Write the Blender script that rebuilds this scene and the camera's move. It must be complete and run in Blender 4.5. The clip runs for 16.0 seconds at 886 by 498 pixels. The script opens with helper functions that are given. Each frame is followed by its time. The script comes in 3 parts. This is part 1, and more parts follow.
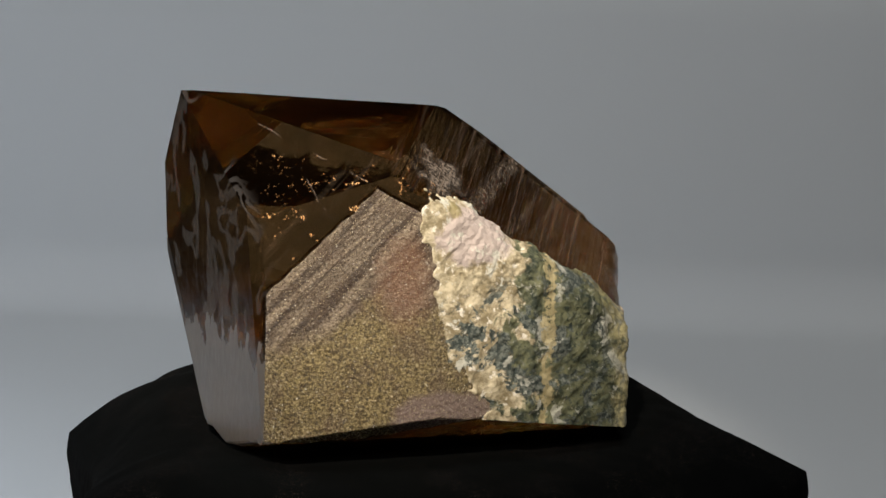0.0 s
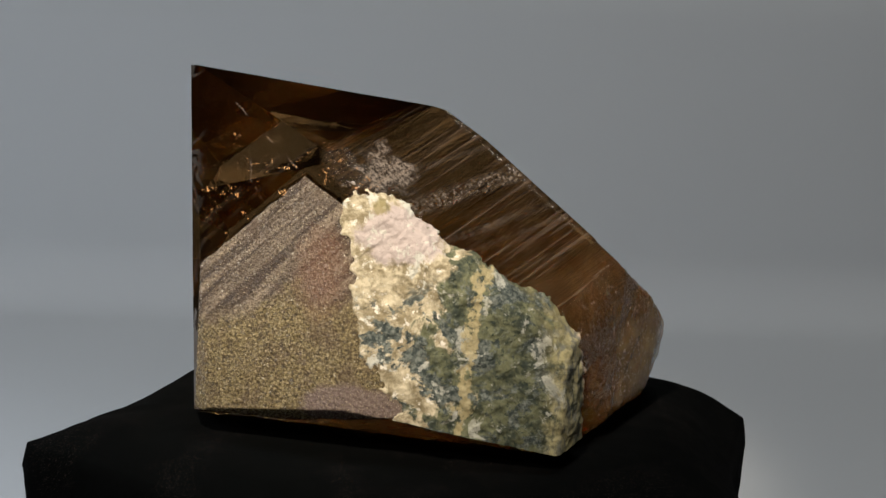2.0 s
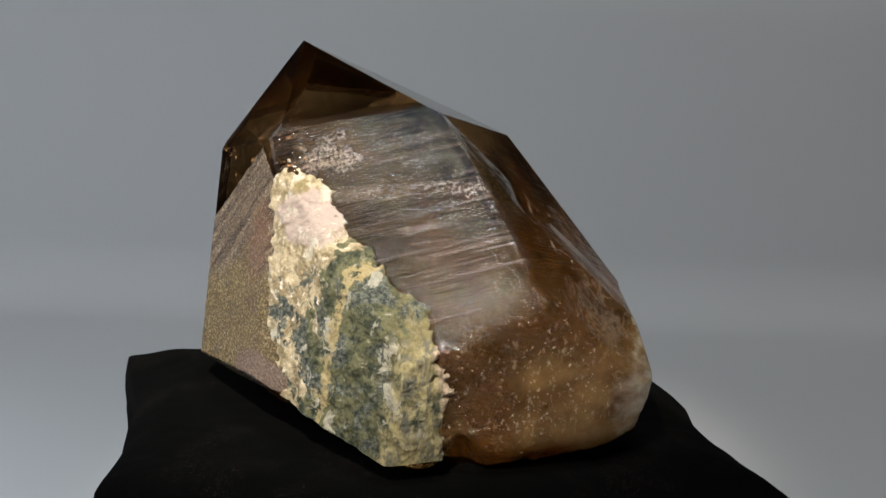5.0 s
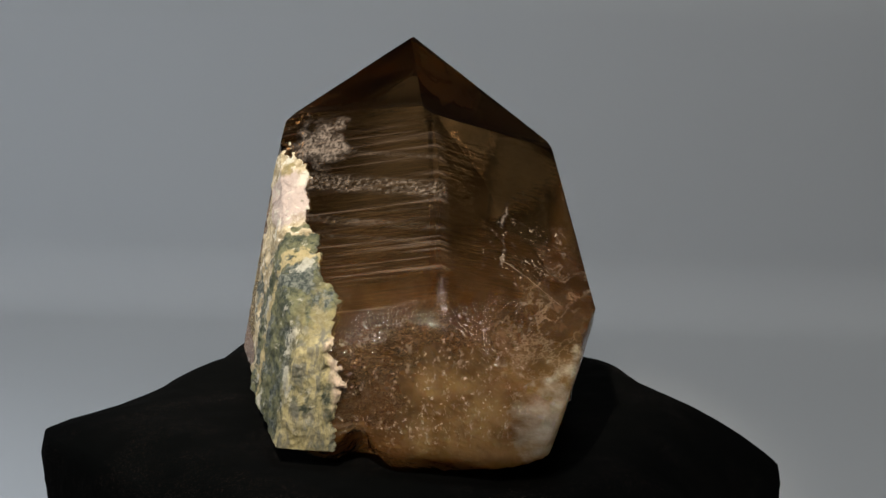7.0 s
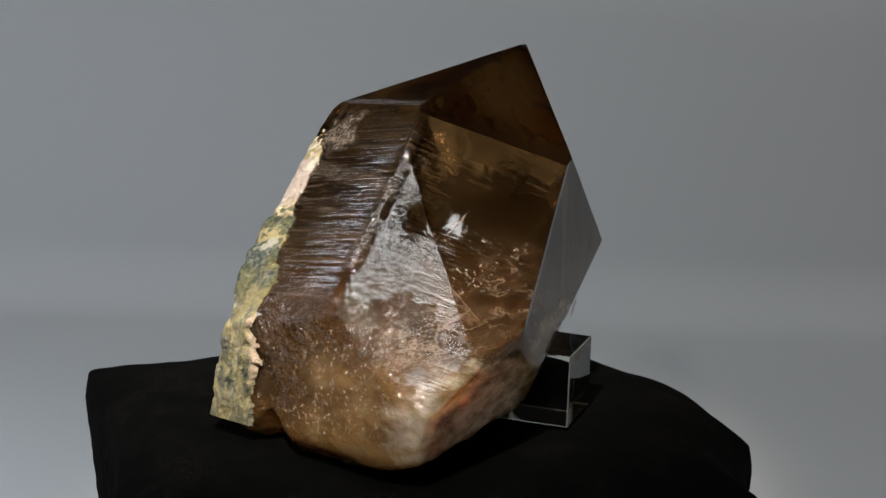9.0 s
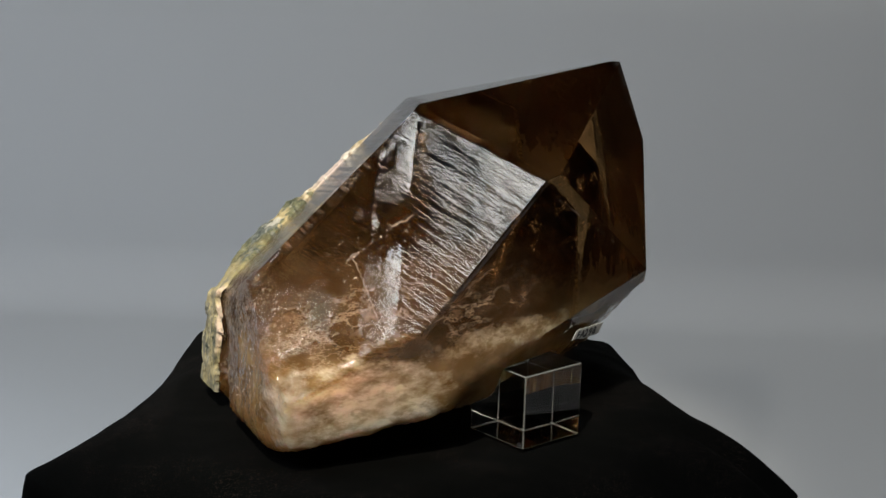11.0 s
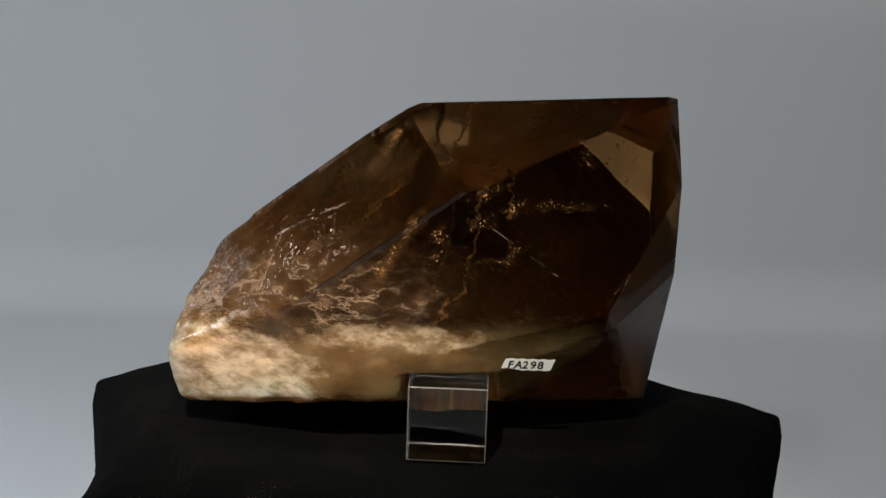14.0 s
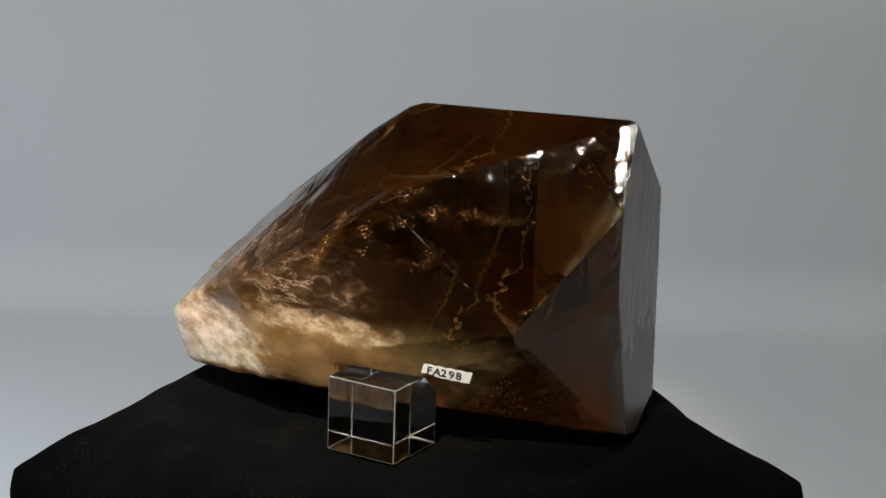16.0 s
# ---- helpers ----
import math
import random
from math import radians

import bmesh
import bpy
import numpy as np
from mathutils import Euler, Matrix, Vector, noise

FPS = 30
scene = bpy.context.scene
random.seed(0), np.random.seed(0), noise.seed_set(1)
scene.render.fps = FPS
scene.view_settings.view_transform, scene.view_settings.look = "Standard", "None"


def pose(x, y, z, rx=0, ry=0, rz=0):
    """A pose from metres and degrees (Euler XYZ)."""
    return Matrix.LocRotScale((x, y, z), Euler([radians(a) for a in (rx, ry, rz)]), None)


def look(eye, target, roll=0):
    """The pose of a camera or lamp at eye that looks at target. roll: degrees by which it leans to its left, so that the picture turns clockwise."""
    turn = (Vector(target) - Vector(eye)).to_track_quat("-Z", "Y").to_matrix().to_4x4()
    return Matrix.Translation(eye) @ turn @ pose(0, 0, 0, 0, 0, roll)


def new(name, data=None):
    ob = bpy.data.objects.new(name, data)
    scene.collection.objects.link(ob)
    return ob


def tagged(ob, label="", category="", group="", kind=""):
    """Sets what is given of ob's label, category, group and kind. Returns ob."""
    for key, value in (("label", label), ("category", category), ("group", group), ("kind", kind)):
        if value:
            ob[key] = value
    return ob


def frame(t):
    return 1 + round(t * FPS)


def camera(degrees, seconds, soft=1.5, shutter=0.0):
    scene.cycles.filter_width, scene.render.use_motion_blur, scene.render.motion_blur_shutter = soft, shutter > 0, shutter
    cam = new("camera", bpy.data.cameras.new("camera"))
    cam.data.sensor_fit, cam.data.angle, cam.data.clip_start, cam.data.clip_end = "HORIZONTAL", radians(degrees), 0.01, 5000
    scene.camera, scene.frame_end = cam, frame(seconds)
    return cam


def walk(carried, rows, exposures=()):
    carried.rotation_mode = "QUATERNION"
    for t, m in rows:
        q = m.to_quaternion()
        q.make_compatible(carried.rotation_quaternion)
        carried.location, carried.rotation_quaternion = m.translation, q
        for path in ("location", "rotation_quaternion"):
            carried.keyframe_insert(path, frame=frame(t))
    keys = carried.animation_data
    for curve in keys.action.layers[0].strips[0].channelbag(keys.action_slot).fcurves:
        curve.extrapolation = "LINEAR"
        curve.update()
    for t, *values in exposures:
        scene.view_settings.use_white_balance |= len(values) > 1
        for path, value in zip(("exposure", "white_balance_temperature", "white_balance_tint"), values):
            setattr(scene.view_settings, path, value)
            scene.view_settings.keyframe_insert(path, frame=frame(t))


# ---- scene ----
SECONDS = 16.0
TURN = 14.574            # degrees per second of the turntable, clockwise from above

# ---- camera ----
cam = camera(21.170, SECONDS)
EYE, AIM, ROLL = (0.0, -0.6075, 0.2164), (0.0051, -0.0302, 0.0530), 1.948
walk(cam, [(0.0, look(EYE, AIM, ROLL)), (SECONDS, look(EYE, AIM, ROLL))],
     exposures=[(0.0, -0.29), (1.5, -0.46), (2.5, -0.37), (3.5, -0.33), (4.2, -0.34), (7.0, -0.47), (9.0, -0.49), (11.5, -0.24), (12.2, -0.25), (13.0, -0.14), (14.0, -0.16), (15.0, 0.03), (16.0, 0.06)])

# ---- light ----
world = bpy.data.worlds.new("room_air")
scene.world = world
world.use_nodes = True
world.node_tree.nodes["Background"].inputs[0].default_value = (0.55, 0.62, 0.72, 1)
world.node_tree.nodes["Background"].inputs[1].default_value = 0.02


def lamp(name, kind, place, target, watts, colour, **more):
    data = bpy.data.lights.new(name, kind)
    data.energy, data.color = watts, colour
    for key, value in more.items():
        if key == "size":
            data.size = value
        elif key == "radius":
            data.shadow_soft_size = value
        elif key == "spot":
            data.spot_size = radians(value)
        elif key == "blend":
            data.spot_blend = value
        elif key == "shape":
            data.shape = value
        elif key == "size_y":
            data.size_y = value
    ob = new(name, data)
    ob.matrix_world = look(place, target)
    return ob


# a soft lamp over the table, a cool one at its side, two small warm ones before it
lamp("overhead_light", "AREA", (0.10, -0.13, 0.80), (0.03, 0.10, -0.09), 3.5, (0.985, 1.0, 0.985), size=0.27)
lamp("side_light", "AREA", (-0.29, 0.06, 0.115), (-0.16, 0.15, -0.09), 0.51, (0.78, 0.88, 1.0), size=0.10)
lamp("lamp_beam", "SPOT", (-0.17, -0.74, 0.80), (-0.022, 0.0, 0.053), 108.0, (1.0, 0.90, 0.76), radius=0.018, spot=11.5, blend=1.0)
lamp("desk_lamp_light", "SPOT", (-0.26, -0.92, 0.711), (-0.008, 0.0, 0.045), 8.0, (1.0, 0.95, 0.88), radius=0.024, spot=50, blend=1.0)


# ---- material helpers ----
def material(name):
    m = bpy.data.materials.new(name)
    m.use_nodes = True
    return m, m.node_tree.nodes, m.node_tree.links, m.node_tree.nodes["Principled BSDF"]


class Net:
    """Short hand for node graphs in millimetres of the object's own space."""

    def __init__(self, name):
        self.m, self.n, self.l, self.out = material(name)
        co = self.n.new("ShaderNodeTexCoord")
        sc = self.n.new("ShaderNodeVectorMath")
        sc.operation = "SCALE"
        sc.inputs["Scale"].default_value = 1000.0
        self.l.new(co.outputs["Object"], sc.inputs[0])
        self.mm = sc.outputs[0]
        sep = self.n.new("ShaderNodeSeparateXYZ")
        self.l.new(self.mm, sep.inputs[0])
        self.x, self.y, self.z = sep.outputs

    def put(self, a, socket):
        if isinstance(a, (int, float)):
            socket.default_value = a
        elif isinstance(a, tuple):
            socket.default_value = (*a, 1) if len(a) == 3 and len(socket.default_value) == 4 else a
        else:
            self.l.new(a, socket)

    def math(self, op, a, b=0.0, c=0.0):
        k = self.n.new("ShaderNodeMath")
        k.operation = op
        for v, s in zip((a, b, c), k.inputs):
            self.put(v, s)
        return k.outputs[0]

    def lin(self, kx, ky, kz, k0):
        """kx x + ky y + kz z + k0"""
        a = self.math("MULTIPLY_ADD", self.x, kx, k0)
        a = self.math("MULTIPLY_ADD", self.y, ky, a)
        return self.math("MULTIPLY_ADD", self.z, kz, a)

    def step(self, a, lo, hi):
        k = self.n.new("ShaderNodeMapRange")
        k.interpolation_type = "SMOOTHSTEP"
        self.put(a, k.inputs[0])
        k.inputs[1].default_value, k.inputs[2].default_value = lo, hi
        return k.outputs[0]

    def noise(self, scale, detail=4.0, rough=0.55, squash=(1, 1, 1), turn=(0, 0, 0), bend=0.0):
        mp = self.n.new("ShaderNodeMapping")
        self.l.new(self.mm, mp.inputs[0])
        mp.inputs["Scale"].default_value = squash
        mp.inputs["Rotation"].default_value = [radians(a) for a in turn]
        k = self.n.new("ShaderNodeTexNoise")
        self.l.new(mp.outputs[0], k.inputs["Vector"])
        k.inputs["Scale"].default_value = 1.0 / scale
        k.inputs["Detail"].default_value = detail
        k.inputs["Roughness"].default_value = rough
        k.inputs["Distortion"].default_value = bend
        return k.outputs[0]

    def grain(self, a, b, detail=4.0, rough=0.6):
        """Streaks: noise over two own coordinates, already scaled."""
        v = self.n.new("ShaderNodeCombineXYZ")
        self.put(a, v.inputs[0])
        self.put(b, v.inputs[1])
        k = self.n.new("ShaderNodeTexNoise")
        self.l.new(v.outputs[0], k.inputs["Vector"])
        k.inputs["Scale"].default_value = 1.0
        k.inputs["Detail"].default_value = detail
        k.inputs["Roughness"].default_value = rough
        return k.outputs[0]

    def ball(self, x, y, z, rx, ry, rz):
        """1 in the middle of an ellipsoid, 0 from its skin on, with a ragged edge."""
        d = self.math("POWER", self.math("DIVIDE", self.math("SUBTRACT", self.x, x), rx), 2.0)
        for v, c, r in ((self.y, y, ry), (self.z, z, rz)):
            d = self.math("ADD", d, self.math("POWER", self.math("ABSOLUTE", self.math("DIVIDE", self.math("SUBTRACT", v, c), r)), 2.0))
        return self.math("SUBTRACT", 1.0, d)

    def vein(self, a, b, r):
        """1 along the line from a to b, 0 at the distance r from it."""
        a, ab = Vector(a), Vector(b) - Vector(a)
        u = self.clamp(self.lin(*(ab / ab.length_squared), -a.dot(ab) / ab.length_squared))
        d = 0.0
        for v, p, q in zip((self.x, self.y, self.z), a, ab):
            d = self.math("ADD", d, self.math("POWER", self.math("ABSOLUTE", self.math("SUBTRACT", self.math("SUBTRACT", v, p), self.math("MULTIPLY", u, q))), 2.0))
        return self.math("SUBTRACT", 1.0, self.math("DIVIDE", self.math("SQRT", d), r))

    def clamp(self, a, k=1.0):
        n = self.n.new("ShaderNodeClamp")
        self.put(self.math("MULTIPLY", a, k), n.inputs[0])
        return n.outputs[0]

    def cells(self, scale, feature="F1", out="Distance"):
        k = self.n.new("ShaderNodeTexVoronoi")
        k.feature = feature
        self.l.new(self.mm, k.inputs["Vector"])
        k.inputs["Scale"].default_value = 1.0 / scale
        return k.outputs[out]

    def mix(self, f, a, b):
        k = self.n.new("ShaderNodeMix")
        k.data_type = "RGBA"
        self.put(f, k.inputs[0])
        self.put(a, k.inputs[6])
        self.put(b, k.inputs[7])
        return k.outputs[2]

    def bump(self, height, strength, distance=0.001, normal=None):
        k = self.n.new("ShaderNodeBump")
        k.inputs["Strength"].default_value = strength
        k.inputs["Distance"].default_value = distance
        self.l.new(height, k.inputs["Height"])
        if normal is not None:
            self.l.new(normal, k.inputs["Normal"])
        return k.outputs[0]

    def set(self, **sockets):
        for key, v in sockets.items():
            self.put(v, self.out.inputs[key.replace("_", " ")])
        return self.m


def paper_material():
    k = Net("backdrop_paper")
    c = k.mix(k.noise(180, 3), (0.50, 0.515, 0.53), (0.54, 0.55, 0.56))
    return k.set(Base_Color=c, Roughness=0.9, Normal=k.bump(k.noise(0.6, 3), 0.05, 0.0005))


def wall_material():
    k = Net("room_paint")
    return k.set(Base_Color=k.mix(k.noise(300, 4), (0.085, 0.085, 0.088), (0.105, 0.105, 0.105)), Roughness=0.9)


def cloth_material():
    k = Net("black_velvet")
    lint = k.math("MULTIPLY", k.step(k.noise(0.35, 2, 0.7), 0.60, 0.72), k.step(k.noise(26, 4), 0.46, 0.62))
    fuzz = k.noise(9, 4)
    c = k.mix(fuzz, (0.0014, 0.0018, 0.0017), (0.0030, 0.0032, 0.0030))
    c = k.mix(k.math("MULTIPLY", lint, 0.5), c, (0.13, 0.095, 0.085))
    return k.set(Base_Color=c, Roughness=0.95, Specular_IOR_Level=0.02, Sheen_Weight=0.005, Sheen_Roughness=0.5,
                 Sheen_Tint=(0.55, 0.45, 0.45), Normal=k.bump(k.noise(0.45, 3), 0.35, 0.0004))


def glass_material():
    k = Net("clear_glass")
    return k.set(Base_Color=(0.97, 0.985, 0.975), Roughness=0.0, IOR=1.52, Transmission_Weight=1.0)


def quartz_material():
    k = Net("smoky_quartz")
    veil = k.noise(24, 3, 0.5, squash=(1, 1, 1.5), turn=(0, 25, 0))
    wisp = k.noise(6.5, 7, 0.62, squash=(1, 1, 1.7), turn=(0, 20, 0), bend=0.15)
    soft = k.noise(11, 3, 0.5, squash=(1, 1, 1.4))
    fine = k.noise(1.6, 5, 0.7)
    # smoke: nearly black at the tip, amber towards the broken foot
    foot = k.step(k.lin(0.34, 0.10, -0.80, 36), -14, 30)
    c = k.mix(k.step(veil, 0.36, 0.80), (0.0030, 0.0018, 0.0010), (0.020, 0.0092, 0.0033))
    amber = k.mix(k.step(soft, 0.34, 0.68), (0.065, 0.033, 0.011), (0.135, 0.072, 0.029))
    amber = k.mix(k.math("MULTIPLY", k.step(wisp, 0.50, 0.66), 0.35), amber, (0.26, 0.15, 0.075))
    amber = k.mix(k.math("MULTIPLY", k.step(k.lin(0, 0, -1, 16), 0, 9), 0.6), amber, (0.30, 0.140, 0.040))
    c = k.mix(foot, c, amber)
    milk = k.clamp(k.math("ADD", k.ball(36, 40, 33, 24, 16, 19), k.math("MULTIPLY", k.math("SUBTRACT", soft, 0.5), 1.6)), 0.7)
    c = k.mix(k.math("MULTIPLY", milk, k.math("MULTIPLY_ADD", k.step(wisp, 0.34, 0.70), 0.75, 0.12)), c, (0.31, 0.205, 0.125))
    # cloudy cream core in the foot of the rear side and the pale band that runs from it
    ragged = k.math("MULTIPLY", k.math("SUBTRACT", wisp, 0.5), 2.6)
    # underside colour lightened to stand for light glowing through the quartz
    under = k.math("MULTIPLY", k.step(k.lin(0, 0, -1, 38), 0, 12), k.step(k.y, 4, 14))
    c = k.mix(k.math("MULTIPLY", under, 0.85), c, k.mix(k.step(soft, 0.34, 0.66), (0.20, 0.115, 0.042), (0.36, 0.23, 0.10)))
    core = k.clamp(k.math("ADD", k.ball(28, 42, 18, 21, 24, 15), ragged), 1.1)
    c = k.mix(k.math("MULTIPLY", core, 0.95), c, k.mix(k.math("MULTIPLY_ADD", k.step(wisp, 0.36, 0.66), 0.5, k.math("MULTIPLY", fine, 0.5)), (0.56, 0.40, 0.24), (0.95, 0.84, 0.66)))
    band = k.clamp(k.math("ADD", k.ball(-6, 36, 31.5, 30, 16, 4.2), ragged), 0.75)
    c = k.mix(band, c, k.mix(k.step(wisp, 0.40, 0.64), (0.36, 0.25, 0.14), (0.72, 0.60, 0.43)))
    moss = k.clamp(k.math("ADD", k.ball(-40, 22, 30, 20, 12, 9), ragged), 0.7)
    c = k.mix(moss, c, (0.115, 0.090, 0.035))
    white_tip = k.clamp(k.math("ADD", k.ball(51, 45, 17, 9, 11, 13), ragged), 0.55)
    c = k.mix(white_tip, c, k.mix(fine, (0.58, 0.51, 0.42), (0.85, 0.80, 0.70)))
    traces = 0.0
    # healed cracks: straight pale traces, and a cloud of bright flecks between them
    jag = k.math("MULTIPLY", k.math("SUBTRACT", k.noise(5, 5, 0.7), 0.5), 1.6)
    for plane, place, size in (((0.60, 0, -0.80, 67.0), (-36, 24, 54), (15, 12, 15)), ((0.45, 0.2, 0.86, -62.3), (16, 30, 54), (16, 14, 10)),
                               ((0.85, -0.1, -0.52, 22.0), (6, 33, 54), (8, 12, 12)), ((0.97, 0.2, 0.1, -38.0), (30, 34, 45), (9, 12, 9)),
                               ((-0.524, -0.555, -0.646, 16.8), (-28, -33, 77), (21, 14, 12)), ((0.80, 0.0, 0.60, -20.0), (-25, -38, 66), (9, 14, 12))):
        d = k.math("ABSOLUTE", k.math("ADD", k.lin(*plane), jag))
        line = k.math("MULTIPLY", k.step(d, 0.22, 0.05), k.step(k.ball(*place, *size), 0.0, 0.15))
        line = k.math("MULTIPLY", line, k.step(wisp, 0.44, 0.58))
        traces = k.math("MAXIMUM", traces, k.math("MULTIPLY", line, 0.4))
        c = k.mix(k.math("MULTIPLY", line, 0.5), c, (0.42, 0.33, 0.27))
    # pale growth bands beside the frosted area, and a warm inner glow painted into the rear half
    side = k.lin(0.72, 0, -0.69, 0)
    for at, wide in ((62.4, 0.55), (64.6, 0.25), (66.0, 0.9)):
        near = k.math("MULTIPLY", k.step(k.math("ABSOLUTE", k.math("ADD", side, at)), wide, wide * 0.4), k.math("MULTIPLY", k.step(k.lin(0, -1, 0, 0), 33, 37), k.step(k.x, -40, -38)))
        c = k.mix(k.math("MULTIPLY", near, k.math("MULTIPLY", k.step(wisp, 0.36, 0.6), 0.5)), c, (0.24, 0.17, 0.115))
    warm = k.clamp(k.math("ADD", k.ball(-6, 33, 46, 30, 16, 15), k.math("MULTIPLY", ragged, 0.8)), 0.8)
    c = k.mix(k.math("MULTIPLY", warm, 0.55), c, k.mix(soft, (0.085, 0.038, 0.011), (0.19, 0.097, 0.040)))
    # a brown veil with pale threads between the core and the warm part
    cloud = k.clamp(k.math("ADD", k.ball(4, 38, 40, 27, 18, 15), k.math("MULTIPLY", ragged, 0.9)), 0.9)
    c = k.mix(k.math("MULTIPLY", cloud, k.math("MULTIPLY_ADD", k.step(wisp, 0.36, 0.66), 0.55, 0.08)), c, (0.29, 0.175, 0.105))
    thread = k.step(k.math("ABSOLUTE", k.math("SUBTRACT", k.noise(9, 6, 0.66, squash=(0.6, 1, 1.6), turn=(0, 35, 0), bend=0.15), 0.5)), 0.028, 0.004)
    around = k.math("MAXIMUM", k.math("MAXIMUM", cloud, core), k.math("MAXIMUM", band, milk))
    thread = k.math("MULTIPLY", thread, around)
    traces = k.math("MAXIMUM", traces, k.math("MULTIPLY", thread, 0.55))
    c = k.mix(k.math("MULTIPLY", thread, 0.35), c, (0.62, 0.48, 0.34))
    smoke = k.math("MULTIPLY", around, k.math("MULTIPLY", k.step(wisp, 0.50, 0.72), k.step(soft, 0.42, 0.66)))
    traces = k.math("MAXIMUM", traces, k.math("MULTIPLY", smoke, 0.75))
    # bright flecks; on the foot they and the scales are facet glints painted pale
    flecks = k.clamp(k.math("ADD", k.math("MAXIMUM", k.ball(18, 30, 52, 22, 16, 9), k.math("MAXIMUM", k.ball(50, 12, 25, 14, 30, 21), k.ball(50, 32, 40, 16, 14, 8))), ragged), 1.4)
    glint_fleck = k.math("MULTIPLY", k.step(k.noise(1.3, 5, 0.75), 0.57, 0.63), k.math("MULTIPLY", flecks, k.step(k.noise(5, 5, 0.7), 0.45, 0.56)))
    c = k.mix(k.math("MULTIPLY", glint_fleck, 0.85), c, (0.80, 0.65, 0.52))
    scale = k.math("MULTIPLY", k.step(k.noise(1.5, 4, 0.7, squash=(1, 1, 0.6)), 0.57, 0.64), k.clamp(k.math("ADD", k.ball(52, 14, 24, 12, 30, 20), ragged), 1.2))
    c = k.mix(k.math("MULTIPLY", scale, 0.45), c, (0.60, 0.48, 0.38))
    traces = k.math("MAXIMUM", traces, k.math("MAXIMUM", k.math("MULTIPLY", glint_fleck, 0.8), k.math("MULTIPLY", scale, 0.4)))
    haze = k.clamp(k.math("ADD", k.ball(2, -27, 72, 13, 9, 7), k.math("MULTIPLY", ragged, 1.6)), 1.2)
    c = k.mix(k.math("MULTIPLY", haze, k.math("MULTIPLY_ADD", k.step(k.noise(0.9, 5, 0.7), 0.40, 0.62), 0.30, 0.05)), c, (0.55, 0.45, 0.37))
    # platelets behind the upper faces, their copper glow and sparkle painted into the colour
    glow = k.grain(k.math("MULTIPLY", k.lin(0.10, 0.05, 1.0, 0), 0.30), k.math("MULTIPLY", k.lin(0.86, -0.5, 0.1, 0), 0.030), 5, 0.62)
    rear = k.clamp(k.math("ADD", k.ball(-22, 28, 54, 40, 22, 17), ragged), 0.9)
    ember_glow = k.math("MULTIPLY", k.step(k.math("ABSOLUTE", k.math("SUBTRACT", glow, 0.53)), 0.035, 0.0), k.math("MULTIPLY", rear, k.step(wisp, 0.49, 0.62)))
    c = k.mix(k.math("MULTIPLY", ember_glow, 0.22), c, (0.16, 0.065, 0.015))
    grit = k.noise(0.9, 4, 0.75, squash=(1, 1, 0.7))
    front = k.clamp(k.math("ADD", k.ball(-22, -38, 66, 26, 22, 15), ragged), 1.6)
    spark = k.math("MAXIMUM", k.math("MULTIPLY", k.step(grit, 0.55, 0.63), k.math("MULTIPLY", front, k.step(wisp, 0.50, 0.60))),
                   k.math("MULTIPLY", k.step(grit, 0.60, 0.68), k.math("MULTIPLY", ember_glow, k.step(wisp, 0.48, 0.56))))
    # healed fractures: arcs and clusters of copper flakes, their glints painted as bright colour
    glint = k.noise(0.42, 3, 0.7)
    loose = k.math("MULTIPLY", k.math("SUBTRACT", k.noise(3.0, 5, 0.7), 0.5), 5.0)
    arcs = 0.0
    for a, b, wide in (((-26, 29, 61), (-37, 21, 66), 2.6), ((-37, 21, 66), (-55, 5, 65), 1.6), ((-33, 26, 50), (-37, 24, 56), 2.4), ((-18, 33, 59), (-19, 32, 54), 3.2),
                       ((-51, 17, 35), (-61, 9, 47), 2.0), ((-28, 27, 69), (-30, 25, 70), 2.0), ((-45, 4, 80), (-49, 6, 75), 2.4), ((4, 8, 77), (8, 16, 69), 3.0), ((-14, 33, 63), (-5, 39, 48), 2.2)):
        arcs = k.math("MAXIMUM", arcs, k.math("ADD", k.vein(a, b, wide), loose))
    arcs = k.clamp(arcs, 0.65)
    # one streak of copper sheen, also put into the base colour
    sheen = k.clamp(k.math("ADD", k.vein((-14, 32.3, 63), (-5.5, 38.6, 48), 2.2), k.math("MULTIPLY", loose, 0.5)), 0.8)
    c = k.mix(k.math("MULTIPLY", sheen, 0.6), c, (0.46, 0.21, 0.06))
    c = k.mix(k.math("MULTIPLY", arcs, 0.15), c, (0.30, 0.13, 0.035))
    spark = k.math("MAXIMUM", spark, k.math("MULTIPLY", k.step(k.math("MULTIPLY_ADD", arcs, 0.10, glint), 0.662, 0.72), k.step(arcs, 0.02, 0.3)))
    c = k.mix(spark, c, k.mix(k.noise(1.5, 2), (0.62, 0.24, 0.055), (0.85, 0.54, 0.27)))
    # growth bands across the sloping prism face
    down = k.lin(0.744, 0.047, -0.666, 0)
    along = k.lin(0.15, 0.96, 0.235, 0)
    lines = k.grain(k.math("MULTIPLY", down, 0.75), k.math("MULTIPLY", along, 0.012), 4, 0.65)
    bands = k.grain(k.math("MULTIPLY", down, 0.2), k.math("MULTIPLY", along, 0.016), 2)
    prism = k.step(k.lin(0.65, -0.276, 0.707, 0), 58.0, 60.0)
    prism2 = k.step(k.lin(0.446, 0.532, 0.719, 0), 61.5, 63.0)
    prism2 = k.math("MAXIMUM", prism2, k.math("MULTIPLY", k.step(k.lin(0.288, 0.618, 0.731, 0), 61.3, 62.6), 0.4))
